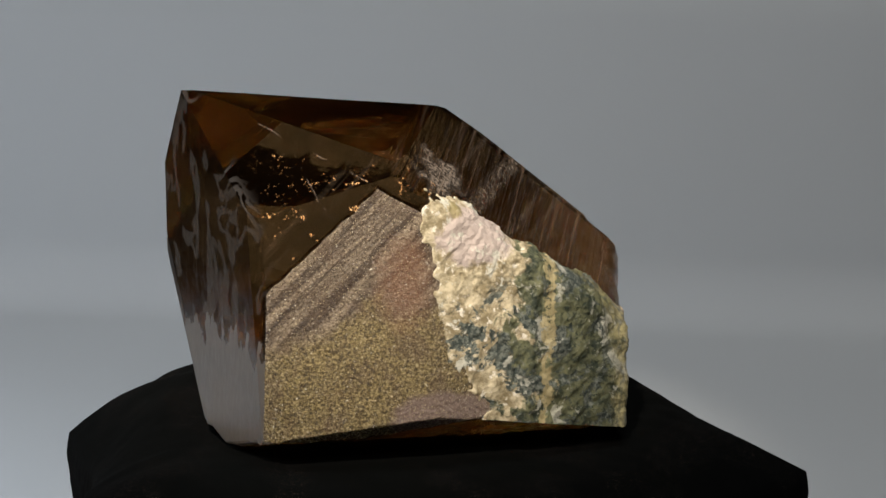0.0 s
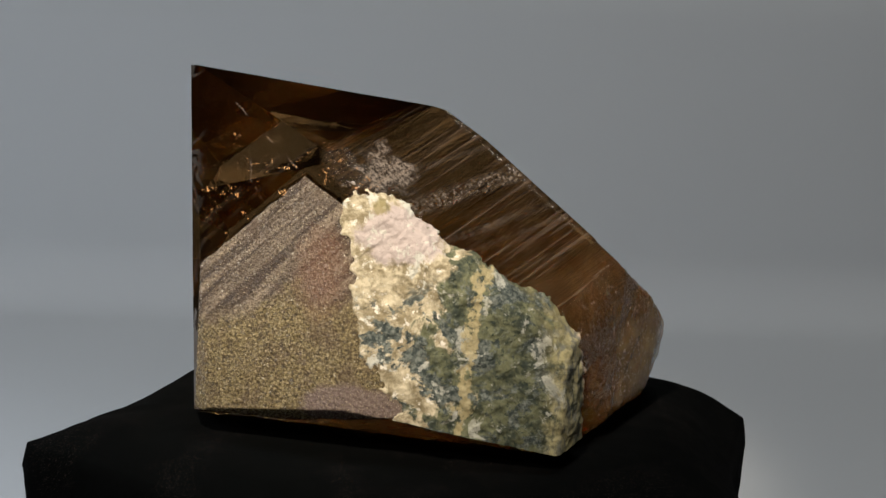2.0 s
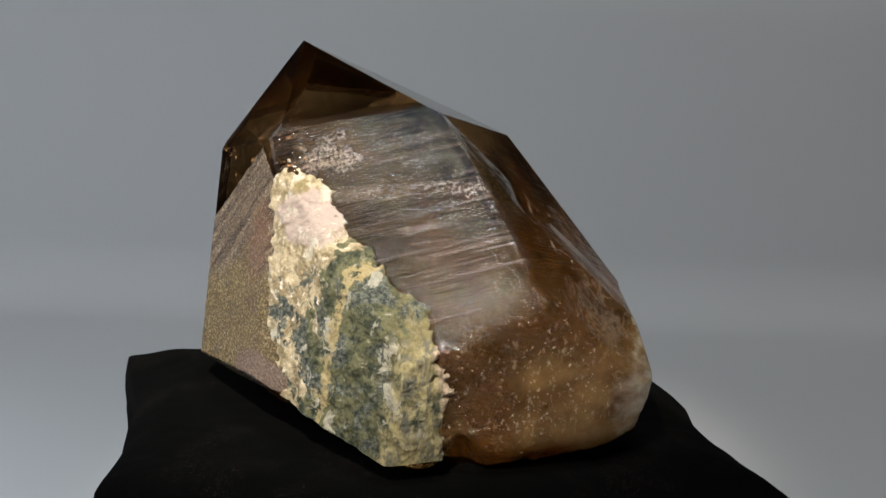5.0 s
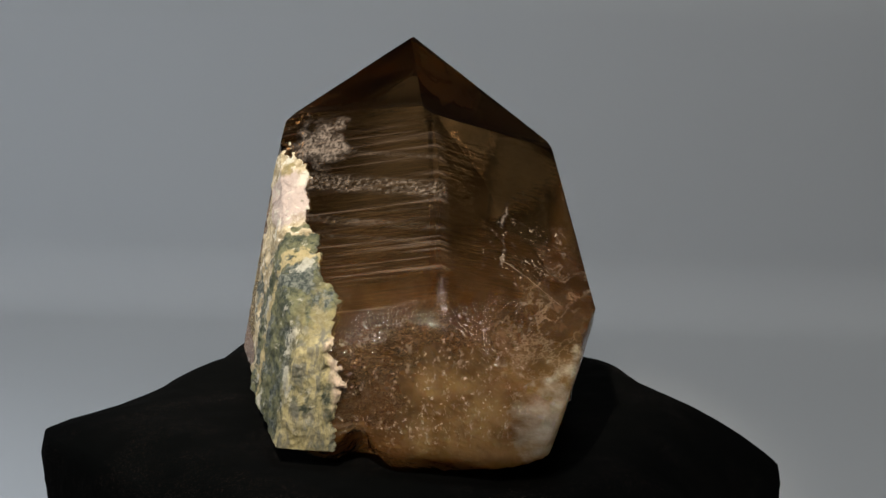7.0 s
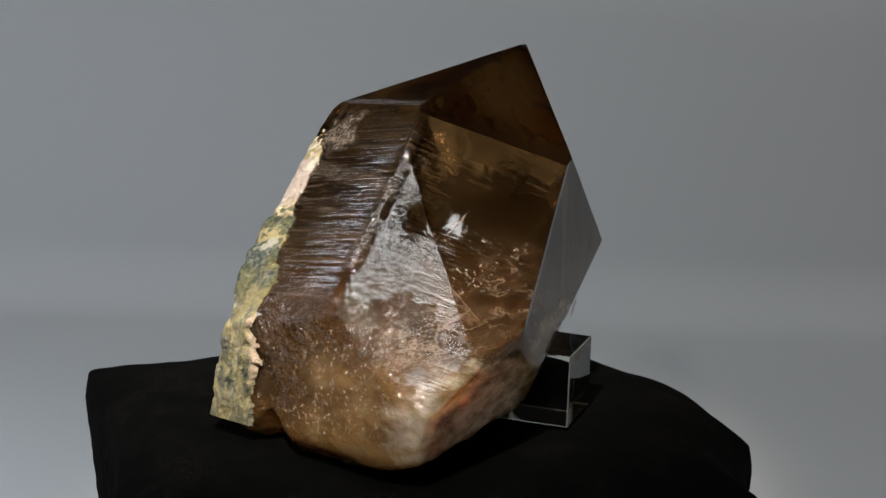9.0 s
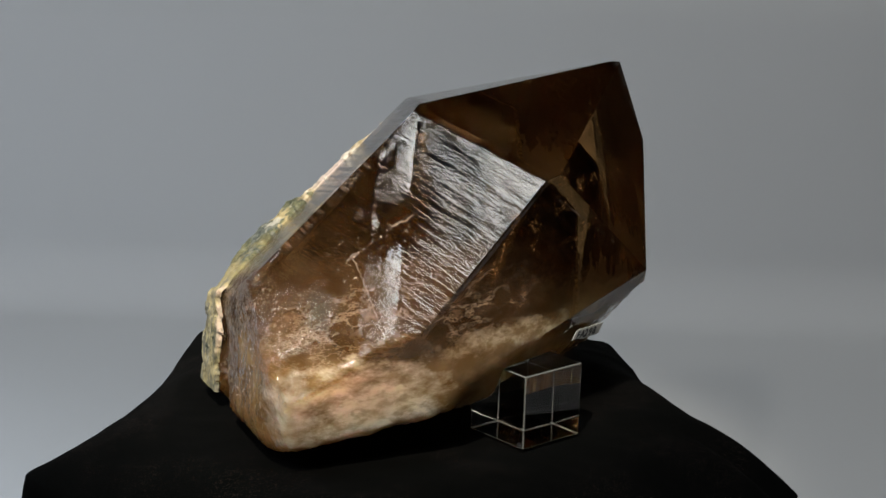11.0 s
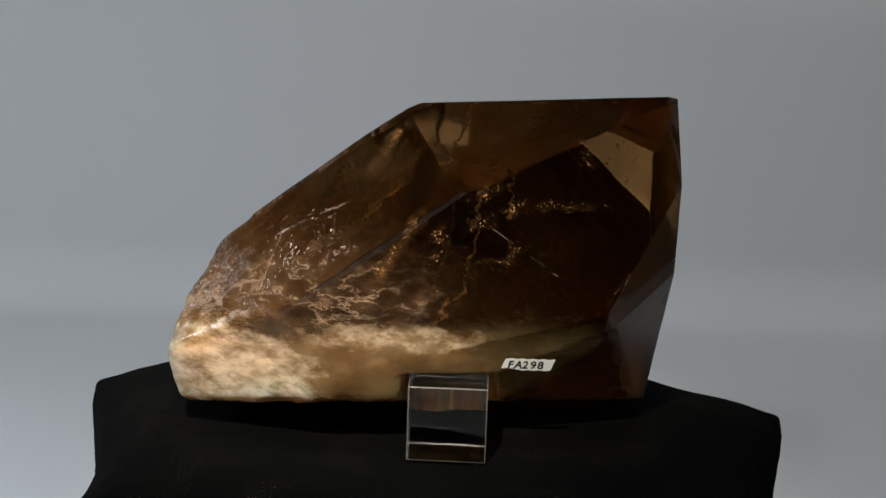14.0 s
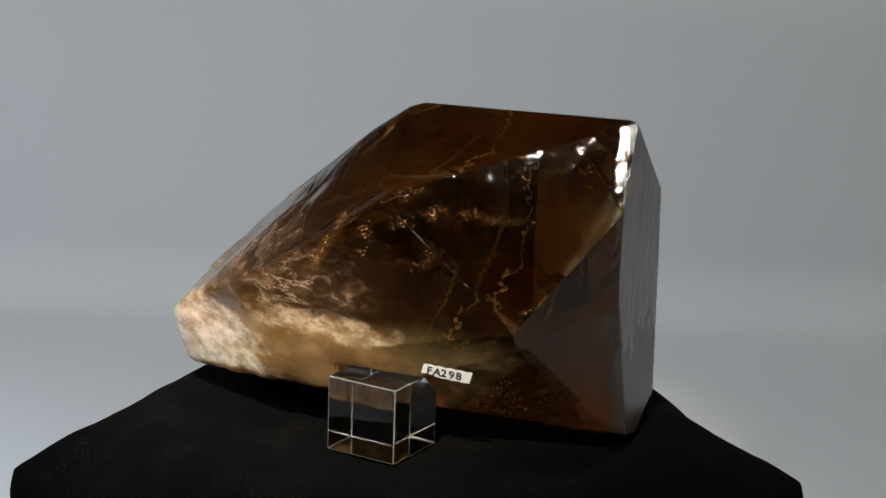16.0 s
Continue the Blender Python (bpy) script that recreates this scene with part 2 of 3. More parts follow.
    lines2 = k.grain(k.math("MULTIPLY", k.lin(0.70, 0.26, -0.62, 0), 0.55), k.math("MULTIPLY", k.lin(-0.57, 0.75, -0.34, 0), 0.04), 4, 0.65)
    frost = k.math("MULTIPLY", prism, k.math("MULTIPLY", k.step(lines, 0.50, 0.62), k.step(bands, 0.42, 0.60)))
    c = k.mix(k.math("MULTIPLY", frost, 0.45), c, (0.30, 0.21, 0.155))
    traces = k.math("MAXIMUM", traces, k.math("MULTIPLY", frost, 0.35))
    # two sandy bands of fine crystals across it, the lower one broken
    sandy = 0.0
    for at, wide, amount in ((-30.0, 3.6, 1.0), (-18.5, 1.6, 0.55), (-14.0, 0.9, 0.4), (-40.0, 1.0, 0.5)):
        near = k.step(k.math("ABSOLUTE", k.math("SUBTRACT", k.math("MULTIPLY_ADD", along, -0.20, down), at - 2.2)), wide, wide * 0.4)
        sandy = k.math("MAXIMUM", sandy, k.math("MULTIPLY", near, 0.85 * amount))
    sandy = k.math("MULTIPLY", k.math("MULTIPLY", sandy, prism), k.step(k.math("ADD", k.noise(1.0, 5, 0.75), k.math("MULTIPLY", k.math("SUBTRACT", bands, 0.5), 0.3)), 0.40, 0.66))
    traces = k.math("MAXIMUM", traces, k.math("MULTIPLY", sandy, 0.8))
    c = k.mix(sandy, c, k.mix(k.noise(0.6, 3, 0.7), (0.13, 0.09, 0.062), (0.38, 0.31, 0.25)))
    rough = k.math("MAXIMUM", k.math("MULTIPLY_ADD", k.math("MAXIMUM", frost, sandy), 0.16, 0.022), k.math("MULTIPLY", foot, 0.07))
    frosted_end = k.step(k.lin(-0.931, 0.164, -0.326, 0), 43.5, 45.0)
    rough = k.math("MAXIMUM", rough, k.math("MULTIPLY", frosted_end, 0.38))
    ridge = k.math("ADD", k.math("MULTIPLY", k.step(lines, 0.40, 0.60), 1.0), k.math("MULTIPLY", bands, 1.0))
    relief = k.math("MULTIPLY_ADD", k.math("ADD", k.math("MULTIPLY", ridge, prism), k.math("MULTIPLY", k.math("ADD", k.math("MULTIPLY", k.step(lines2, 0.38, 0.62), 0.5), k.math("MULTIPLY", k.math("ADD", veil, k.math("MULTIPLY", soft, 0.9)), 3.0)), prism2)), 1.0, k.math("MULTIPLY", fine, k.math("MULTIPLY_ADD", foot, 0.2, 0.01)))
    # the etched end face: shallow upright furrows; the broken foot: small conchoidal chips
    end = k.step(k.lin(-0.819, -0.573, -0.014, 0), 55.5, 60.0)
    etch = k.noise(3.5, 5, 0.6, squash=(1, 1, 0.28))
    chips = k.math("MULTIPLY", k.math("ADD", k.cells(2.6), k.math("MULTIPLY", k.cells(1.2), 0.4)), k.clamp(k.math("ADD", k.math("MAXIMUM", k.ball(54, 10, 24, 10, 32, 24), k.ball(48, 34, 40, 14, 14, 10)), ragged), 1.5))
    relief = k.math("ADD", relief, k.math("ADD", k.math("MULTIPLY", k.math("MULTIPLY", etch, end), 1.3), k.math("MULTIPLY", chips, 3.2)))
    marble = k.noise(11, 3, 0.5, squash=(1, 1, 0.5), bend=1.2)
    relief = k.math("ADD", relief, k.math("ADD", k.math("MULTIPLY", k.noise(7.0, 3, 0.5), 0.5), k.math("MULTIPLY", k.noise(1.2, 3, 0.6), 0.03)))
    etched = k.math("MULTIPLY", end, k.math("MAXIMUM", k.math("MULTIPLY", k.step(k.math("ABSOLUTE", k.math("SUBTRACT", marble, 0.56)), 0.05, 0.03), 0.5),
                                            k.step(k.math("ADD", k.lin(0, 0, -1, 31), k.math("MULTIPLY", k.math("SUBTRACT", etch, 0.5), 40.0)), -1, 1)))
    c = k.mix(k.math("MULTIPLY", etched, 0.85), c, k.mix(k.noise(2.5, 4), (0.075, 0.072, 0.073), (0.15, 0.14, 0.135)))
    rough = k.math("MAXIMUM", rough, k.math("MULTIPLY", etched, 0.30))
    solid = k.math("MAXIMUM", k.math("MAXIMUM", k.math("MAXIMUM", core, white_tip), k.math("MAXIMUM", traces, k.math("MULTIPLY", band, 0.85))), k.math("MAXIMUM", spark, haze))
    low = k.math("MULTIPLY", k.step(k.lin(0, 0, -1, 40), 0, 14), k.step(k.y, 4, 14))
    clear = k.math("MULTIPLY", k.math("SUBTRACT", 1.0, k.math("MAXIMUM", solid, k.math("MULTIPLY", etched, 0.8))), k.math("MULTIPLY_ADD", k.math("MAXIMUM", k.math("MULTIPLY", foot, 0.6), low), -0.62, 0.90))
    normal = k.bump(relief, 0.35, 0.0005)
    glass = k.n.new("ShaderNodeBsdfPrincipled")
    tint = k.mix(k.step(veil, 0.3, 0.75), (0.13, 0.070, 0.026), (0.25, 0.138, 0.052))
    tint = k.mix(k.step(k.lin(0.25, 0.1, -0.9, 36), -30, 20), tint, (0.30, 0.165, 0.060))
    tint = k.mix(k.math("MAXIMUM", foot, low), tint, (0.45, 0.25, 0.092))
    for value, socket in ((tint, "Base Color"), (rough, "Roughness"), (1.54, "IOR"), (1.0, "Transmission Weight"), (normal, "Normal")):
        k.put(value, glass.inputs[socket])
    blend = k.n.new("ShaderNodeMixShader")
    k.put(clear, blend.inputs[0])
    k.l.new(k.out.outputs[0], blend.inputs[1])
    k.l.new(glass.outputs[0], blend.inputs[2])
    k.l.new(blend.outputs[0], k.n["Material Output"].inputs["Surface"])
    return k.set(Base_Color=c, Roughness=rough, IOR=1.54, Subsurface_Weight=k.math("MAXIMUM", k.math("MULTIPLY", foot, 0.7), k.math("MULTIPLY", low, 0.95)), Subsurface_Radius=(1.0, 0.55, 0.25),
                 Subsurface_Scale=0.024, Normal=normal)


def frost_material():
    """The fine-grained coat of the front face: ochre grains over brown."""
    k = Net("ochre_frosting")
    wob = k.math("MULTIPLY", k.math("SUBTRACT", k.noise(6, 4), 0.5), 9.0)
    across = k.lin(0.72, 0, -0.69, 0)
    along = k.lin(0.69, 0, 0.72, 0)
    stripe = k.grain(k.math("MULTIPLY", across, 0.42), k.math("MULTIPLY", along, 0.03), 4, 0.65)
    c = k.mix(k.step(stripe, 0.36, 0.66), (0.055, 0.038, 0.028), (0.35, 0.27, 0.19))
    gold_area = k.step(k.math("ADD", k.math("MINIMUM", k.lin(0.66, 0, -0.75, 41.5), k.lin(-0.86, 0, -0.5, 15.0)), wob), -1.5, 2.5)
    low_area = k.step(k.math("ADD", k.lin(0.30, 0, -1.0, 42.0), wob), -3, 4)
    area = k.math("MAXIMUM", k.math("MULTIPLY", gold_area, 0.9), k.math("MULTIPLY", low_area, 0.85))
    grain = k.noise(0.7, 5, 0.75)
    gold = k.mix(k.step(grain, 0.38, 0.66), (0.055, 0.040, 0.022), (0.40, 0.30, 0.125))
    c = k.mix(k.step(grain, 0.52, 0.36), c, (0.06, 0.042, 0.03))
    c = k.mix(area, c, gold)
    patch = k.noise(7, 5, 0.62)
    c = k.mix(k.math("MULTIPLY", k.step(patch, 0.48, 0.66), 0.45), c, (0.115, 0.075, 0.05))
    rust = k.clamp(k.math("ADD", k.ball(-4, -44, 48, 9, 10, 14), k.math("MULTIPLY", wob, 0.12)), 1.2)
    c = k.mix(k.math("MULTIPLY", rust, 0.5), c, (0.26, 0.13, 0.075))
    # sparkle of the grains, painted as sparse near-white specks
    painted_sparkle = k.step(k.noise(0.75, 3, 0.6), 0.675, 0.71)
    c = k.mix(painted_sparkle, c, (0.86, 0.78, 0.62))
    mauve = k.clamp(k.math("ADD", k.ball(7, -46, 13, 15, 12, 8), k.math("MULTIPLY", wob, 0.1)), 3.0)
    c = k.mix(k.math("MULTIPLY", mauve, 0.8), c, (0.22, 0.155, 0.135))
    # finer golden glitter, likewise put into the colour
    dot = k.step(k.noise(0.38, 2, 0.5), 0.64, 0.70)
    c = k.mix(k.math("MULTIPLY", dot, 0.7), c, (0.78, 0.64, 0.40))
    pit = k.step(k.noise(1.1, 3, 0.6), 0.36, 0.29)
    c = k.mix(k.math("MULTIPLY", pit, 0.75), c, (0.035, 0.026, 0.022))
    return k.set(Base_Color=c, Roughness=k.math("MULTIPLY_ADD", grain, 0.4, 0.05), IOR=1.54, Normal=k.bump(k.noise(0.8, 5, 0.75), 1.0, 0.0010))


def matrix_material():
    k = Net("chlorite_matrix")
    big = k.noise(10, 5, 0.6, bend=0.3)
    mid = k.noise(4.0, 7, 0.68, bend=0.3)
    fine = k.noise(1.3, 6, 0.72)
    tiny = k.noise(0.45, 3, 0.7)
    cream = k.mix(k.step(mid, 0.40, 0.60), (0.26, 0.205, 0.115), (0.58, 0.49, 0.33))
    cream = k.mix(k.step(k.noise(2.2, 5, 0.7), 0.56, 0.64), cream, (0.80, 0.73, 0.61))
    lilac = k.clamp(k.math("ADD", k.ball(13, -34, 58, 12, 14, 8), k.math("MULTIPLY", k.math("SUBTRACT", mid, 0.5), 2.0)), 2.5)
    cream = k.mix(lilac, cream, k.mix(k.noise(7, 3), (0.38, 0.305, 0.275), (0.54, 0.445, 0.39)))
    green = k.mix(k.step(mid, 0.36, 0.62), (0.026, 0.034, 0.022), (0.150, 0.150, 0.078))
    green = k.mix(k.step(fine, 0.54, 0.66), green, (0.17, 0.175, 0.125))
    green = k.mix(k.step(k.noise(1.7, 5, 0.75), 0.44, 0.36), green, (0.022, 0.032, 0.022))
    side = k.step(k.math("ADD", k.lin(0.85, 0.35, -0.10, 0), k.math("MULTIPLY", k.math("SUBTRACT", big, 0.5), 52.0)), 4, 6.5)
    c = k.mix(side, cream, green)
    slate = k.math("MULTIPLY", k.step(k.noise(9.5, 8, 0.70, squash=(1, 1, 1.2), bend=0.4), 0.52, 0.55), k.step(k.lin(0.3, 0, -1, 44), 0, 8))
    c = k.mix(slate, c, k.mix(k.step(fine, 0.40, 0.62), (0.030, 0.040, 0.036), (0.17, 0.18, 0.15)))
    pale = k.step(k.noise(7.0, 8, 0.70, bend=0.4), 0.575, 0.605)
    c = k.mix(k.math("MULTIPLY", pale, k.math("MULTIPLY_ADD", side, -0.3, 0.85)), c, k.mix(fine, (0.45, 0.44, 0.36), (0.72, 0.68, 0.58)))
    ochre = k.math("MULTIPLY", k.step(k.lin(0.45, 0.89, 0, 0), -2, 8), k.step(big, 0.40, 0.52))
    c = k.mix(k.math("MULTIPLY", ochre, 0.42), c, (0.45, 0.36, 0.15))
    facing = k.math("MULTIPLY", k.step(k.math("ADD", k.lin(1.0, 0.12, 0, 0), k.math("MULTIPLY", big, 6.0)), 49.5, 52.5), k.step(mid, 0.36, 0.58))
    flow = k.noise(3.0, 6, 0.7, squash=(1, 1, 0.35), turn=(20, 0, 0), bend=0.6)
    c = k.mix(k.math("MULTIPLY", facing, 0.85), c, k.mix(k.step(flow, 0.40, 0.58), (0.15, 0.145, 0.12), k.mix(fine, (0.36, 0.29, 0.10), (0.60, 0.53, 0.32))))
    rib = k.step(k.math("ABSOLUTE", k.math("ADD", k.lin(1.0, 0.1, -0.04, -28.5), k.math("MULTIPLY", k.math("SUBTRACT", mid, 0.5), 14.0))), 1.7, 0.6)
    c = k.mix(k.math("MULTIPLY", rib, 0.8), c, k.mix(fine, (0.30, 0.235, 0.095), (0.56, 0.46, 0.26)))
    rim = k.math("MULTIPLY", k.step(k.math("ADD", k.lin(0.55, 0.80, 0.1, 0), k.math("MULTIPLY", big, 6.0)), 25, 27), k.step(fine, 0.3, 0.5))
    c = k.mix(k.math("MULTIPLY", rim, 0.8), c, (0.74, 0.56, 0.42))
    c = k.mix(k.math("MULTIPLY", k.step(tiny, 0.40, 0.28), 0.55), c, (0.05, 0.05, 0.04))
    tuft = k.clamp(k.math("ADD", k.ball(6.5, -34.5, 63.5, 3.2, 3.4, 3.2), k.math("MULTIPLY", k.math("SUBTRACT", fine, 0.5), 1.2)), 4.0)
    c = k.mix(k.math("MULTIPLY", tuft, 0.85), c, (0.25, 0.20, 0.085))
    h = k.math("ADD", k.math("MULTIPLY", fine, 0.7), k.math("MULTIPLY", tiny, 0.45))
    return k.set(Base_Color=c, Roughness=k.math("MULTIPLY_ADD", tiny, 0.5, 0.45), Specular_IOR_Level=0.35, Normal=k.bump(h, 0.75, 0.0008))


def plain_material(name, colour, rough=0.5, metal=0.0):
    k = Net(name)
    return k.set(Base_Color=k.mix(k.noise(6, 4), colour, tuple(0.85 * a for a in colour)), Roughness=rough, Metallic=metal)


# ---- mesh helpers ----
def mesh_object(name, verts, faces, mat, smooth=False, parent=None, label=""):
    me = bpy.data.meshes.new(name)
    me.from_pydata([tuple(v) for v in verts], [], [tuple(f) for f in faces])
    me.materials.append(mat)
    me.polygons.foreach_set("use_smooth", [smooth] * len(me.polygons))
    me.update()
    ob = new(name, me)
    if parent is not None:
        ob.parent = parent
    return tagged(ob, label)


def part(name, bm, mat, parent, label=""):
    me = bpy.data.meshes.new(name)
    bm.to_mesh(me)
    bm.free()
    me.materials.append(mat)
    ob = new(name, me)
    ob.parent = parent
    return tagged(ob, label)


def box_bm(sx, sy, sz, m=Matrix(), bevel=0.0, segments=2):
    bm = bmesh.new()
    bmesh.ops.create_cube(bm, size=1.0, matrix=m @ Matrix.Diagonal((sx, sy, sz, 1)))
    if bevel:
        bmesh.ops.bevel(bm, geom=bm.edges[:], offset=bevel, segments=segments, affect="EDGES", profile=0.5)
    return bm


def smooth(a, lo, hi):
    k = min(1.0, max(0.0, (a - lo) / (hi - lo)))
    return k * k * (3 - 2 * k)


# ---- setting: paper sweep, table and room ----
PAPER_Z, PAPER_Y, PAPER_R = -0.09, 0.35, 0.03


def sweep(mat):
    prof = [(-0.62, PAPER_Z)] + [(-0.5 + 0.1 * i, PAPER_Z) for i in range(9)]
    prof += [(PAPER_Y + PAPER_R * math.sin(radians(a)), PAPER_Z + PAPER_R * (1 - math.cos(radians(a)))) for a in range(0, 86, 5)]
    y0, z0 = prof[-1]
    prof += [(y0 + 0.087 * d, z0 + d) for d in (0.05, 0.1, 0.14)]
    xs = [-0.42 + 0.07 * i for i in range(13)]
    verts = [(x, y, z) for (y, z) in prof for x in xs]
    n = len(xs)
    faces = [(j * n + i, j * n + i + 1, (j + 1) * n + i + 1, (j + 1) * n + i) for j in range(len(prof) - 1) for i in range(n - 1)]
    ob = mesh_object("backdrop", verts, faces, mat, smooth=True)
    sol = ob.modifiers.new("thickness", "SOLIDIFY")
    sol.thickness, sol.offset = 0.0006, -1
    return tagged(ob, "plain pale grey paper sweep behind the turntable", "backdrop", kind="structure")


PAPER = paper_material()
WALL = wall_material()
sweep(PAPER)


def room(mat):
    for name, size, place in (("floor", (4.2, 4.2, 0.1), (0, 0, -0.85)), ("ceiling", (4.2, 4.2, 0.1), (0, 0, 1.85)),
                              ("wall_north", (4.2, 0.1, 2.6), (0, 2.05, 0.5)), ("wall_south", (4.2, 0.1, 2.6), (0, -2.05, 0.5)),
                              ("wall_east", (0.1, 4.0, 2.6), (2.05, 0, 0.5)), ("wall_west", (0.1, 4.0, 2.6), (-2.05, 0, 0.5))):
        bm = box_bm(*size, pose(*place))
        me = bpy.data.meshes.new(name)
        bm.to_mesh(me)
        bm.free()
        me.materials.append(mat)
        tagged(new(name, me), "plain grey painted " + name.split("_")[0], name.split("_")[0], kind="structure")


room(WALL)


def table(mat):
    top = new("table")
    top.location = (0, 0.1, -0.8)
    tagged(top, "plain wooden table under the paper sweep", "table")
    part("tabletop", box_bm(1.3, 1.5, 0.03, pose(0, 0, 0.6922), 0.004), mat, top)
    for sx in (-0.58, 0.58):
        for sy in (-0.68, 0.68):
            part("leg", box_bm(0.06, 0.06, 0.6772, pose(sx, sy, 0.3386), 0.004), mat, top)


table(plain_material("table_wood", (0.25, 0.17, 0.10), 0.5))


# ---- turntable ----
def turntable():
    root = new("turntable")
    root.location = (0, 0, PAPER_Z)
    tagged(root, "round black turntable hidden under the black cloth", "turntable")
    mat = plain_material("black_plastic", (0.02, 0.02, 0.02), 0.5)
    for name, r, z, h in (("base", 0.060, 0.0125, 0.025), ("platter", 0.066, 0.0560, 0.062)):
        bm = bmesh.new()
        bmesh.ops.create_cone(bm, cap_ends=True, segments=64, radius1=r, radius2=r, depth=h, matrix=pose(0, 0, z))
        bmesh.ops.bevel(bm, geom=[e for e in bm.edges if abs(e.verts[0].co.z - e.verts[1].co.z) < 1e-6], offset=0.0015, segments=2, affect="EDGES")
        part(name, bm, mat, root)
    return root


TURNTABLE = turntable()


# ---- cloth: a square-cut drape that hangs over the platter in six stiff corners ----
# azimuth, reach and height of each corner, in degrees and millimetres
CORNERS = ((-142.5, 105.5, -7.5), (-69.0, 100.5, -4.0), (-4.0, 106.5, -12.5), (58.0, 109.5, -18.0), (113.5, 104.5, -21.0), (150.0, 100.5, -19.0), (160.5, 106.5, -22.5))


def cloth_edge(az):
    """Reach and height of the fold line over which the cloth hangs down."""
    for i, (a0, r0, z0) in enumerate(CORNERS):
        a1, r1, z1 = CORNERS[(i + 1) % len(CORNERS)]
        wide, d = (a1 - a0) % 360, (az - a0) % 360
        if d < wide:
            p, q = (Vector((r * math.cos(radians(a)), r * math.sin(radians(a)))) for r, a in ((r0, 0), (r1, wide)))
            way = Vector((math.cos(radians(d)), math.sin(radians(d))))
            side = q - p
            r = (p.x * side.y - p.y * side.x) / (way.x * side.y - way.y * side.x)
            k = min(1.0, max(0.0, (way * r - p).length / side.length))
            return r * (1 - 0.085 * math.sin(math.pi * k)), z0 + (z1 - z0) * k - 1.0 * math.sin(math.pi * k)
    return CORNERS[0][1:]


def cloth(mat):
    na = 720
    rim = 68.0
    sharp = [cloth_edge(360.0 * i / na) for i in range(na)]
    fold = []
    for i in range(na):
        near = [(sharp[(i + d) % na], 1.0 - abs(d) / 7.0) for d in range(-6, 7)]
        total = sum(w for _, w in near)
        r, z = (sum(e[k] * w for e, w in near) / total for k in (0, 1))
        fold.append((max(r, 77.0) + 1.2, z))
    rings = []
    for j in range(70):
        ring = []
        for i in range(na):
            az = 360.0 * i / na
            edge, low = fold[i]
            tip = smooth(edge, 84, 102)
            if j < 24:
                r, z = rim * (j + 0.5) / 24, 0.0
            elif j < 46:
                u = (j - 23) / 22
                r = rim + (edge - rim) * u
                z = low * (u - (0.10 + 0.06 * tip) * math.sin(math.pi * u))
            else:
                u = (j - 45) / 24
                r = edge + 1.6 * math.sin(min(u * 14, 1.57)) - (2.0 + 3.0 * tip) * u + (2.2 * math.sin(radians(az * 8 + 40)) + 1.2 * math.sin(radians(az * 17))) * u
                z = low - 1.0 * min(u * 14, 1) - 58 * u
            p = Vector((r * math.cos(radians(az)), r * math.sin(radians(az)), z))
            q = 0.8 * noise.noise(p * 0.05) * min(1, max(0, (r - 50) / 20)) + 0.25 * noise.noise(p * 0.16)
            crease = 0.6 * math.exp(-((az - 64 - (r - 69) * 0.25) / 2.0) ** 2) + 0.5 * math.exp(-((az - 212 + (r - 69) * 0.2) / 2.2) ** 2)
            q += crease * smooth(r, 66, 76)
            if j > 46:
                fray = 0.5 * noise.noise(Vector((az * 1.3, z * 0.6, 3.0))) + 0.45 * noise.noise(Vector((az * 4.0, z * 1.5, 9.0)))
                p *= 1 + fray / r
            ring.append((p.x * 0.001, p.y * 0.001, (z + q - 0.6) * 0.001))
        rings.append(ring)
    verts = [v for ring in rings for v in ring]
    verts.append((0, 0, -0.0006))
    faces = [((j + 1) * na + i, (j + 1) * na + (i + 1) % na, j * na + (i + 1) % na, j * na + i) for j in range(len(rings) - 1) for i in range(na)]
    faces += [(len(verts) - 1, i, (i + 1) % na) for i in range(na)]
    ob = mesh_object("cloth", verts, faces, mat, smooth=True)
    sol = ob.modifiers.new("thickness", "SOLIDIFY")
    sol.thickness, sol.offset = 0.0007, -1
    return tagged(ob, "black velvet cloth draped over the turntable in folds", "cloth")


CLOTH = cloth(cloth_material())


# ---- crystal: a body cut by its faces, each by azimuth, elevation and distance in millimetres ----
FACES = ((-83, 8.3, 49.3), (-62, 10, 46.3), (135, -42, 14.6), (119.6, -71.5, -1.6), (65, 47, 62.9), (134, 23, 63), (-145, -0.8, 60.3), (-23, 45, 60.8), (-1,
         2, 54.2), (-55, 75, 81.3), (114, 3, 40), (-76, -69, 8.6), (94, 66, 76), (170, -19, 45.8), (-98, 44, 81), (94, -16, 36.7), (1,
         -48, 32), (163, -2, 59.1), (50, 46, 63.8), (121, -23, 24.8), (-74, -45,
         23.4), (14, -9, 57.6), (-32, 41, 60.9), (0, -88, 2), (-116, 3, 62.3))


def normal_of(az, el):
    az, el = radians(az), radians(el)
    return Vector((math.cos(az) * math.cos(el), math.sin(az) * math.cos(el), math.sin(el)))


def cut_body():
    bm = box_bm(200, 200, 200)
    for az, el, d in FACES:
        n = normal_of(az, el)
        geo = bmesh.ops.bisect_plane(bm, geom=bm.verts[:] + bm.edges[:] + bm.faces[:], dist=1e-4, plane_co=n * d, plane_no=n, clear_outer=True)
        bmesh.ops.edgeloop_fill(bm, edges=[g for g in geo["geom_cut"] if isinstance(g, bmesh.types.BMEdge)])
    bmesh.ops.remove_doubles(bm, verts=bm.verts, dist=0.05)
    bmesh.ops.recalc_face_normals(bm, faces=bm.faces[:])
    refine(bm, 1.7)
    return bm


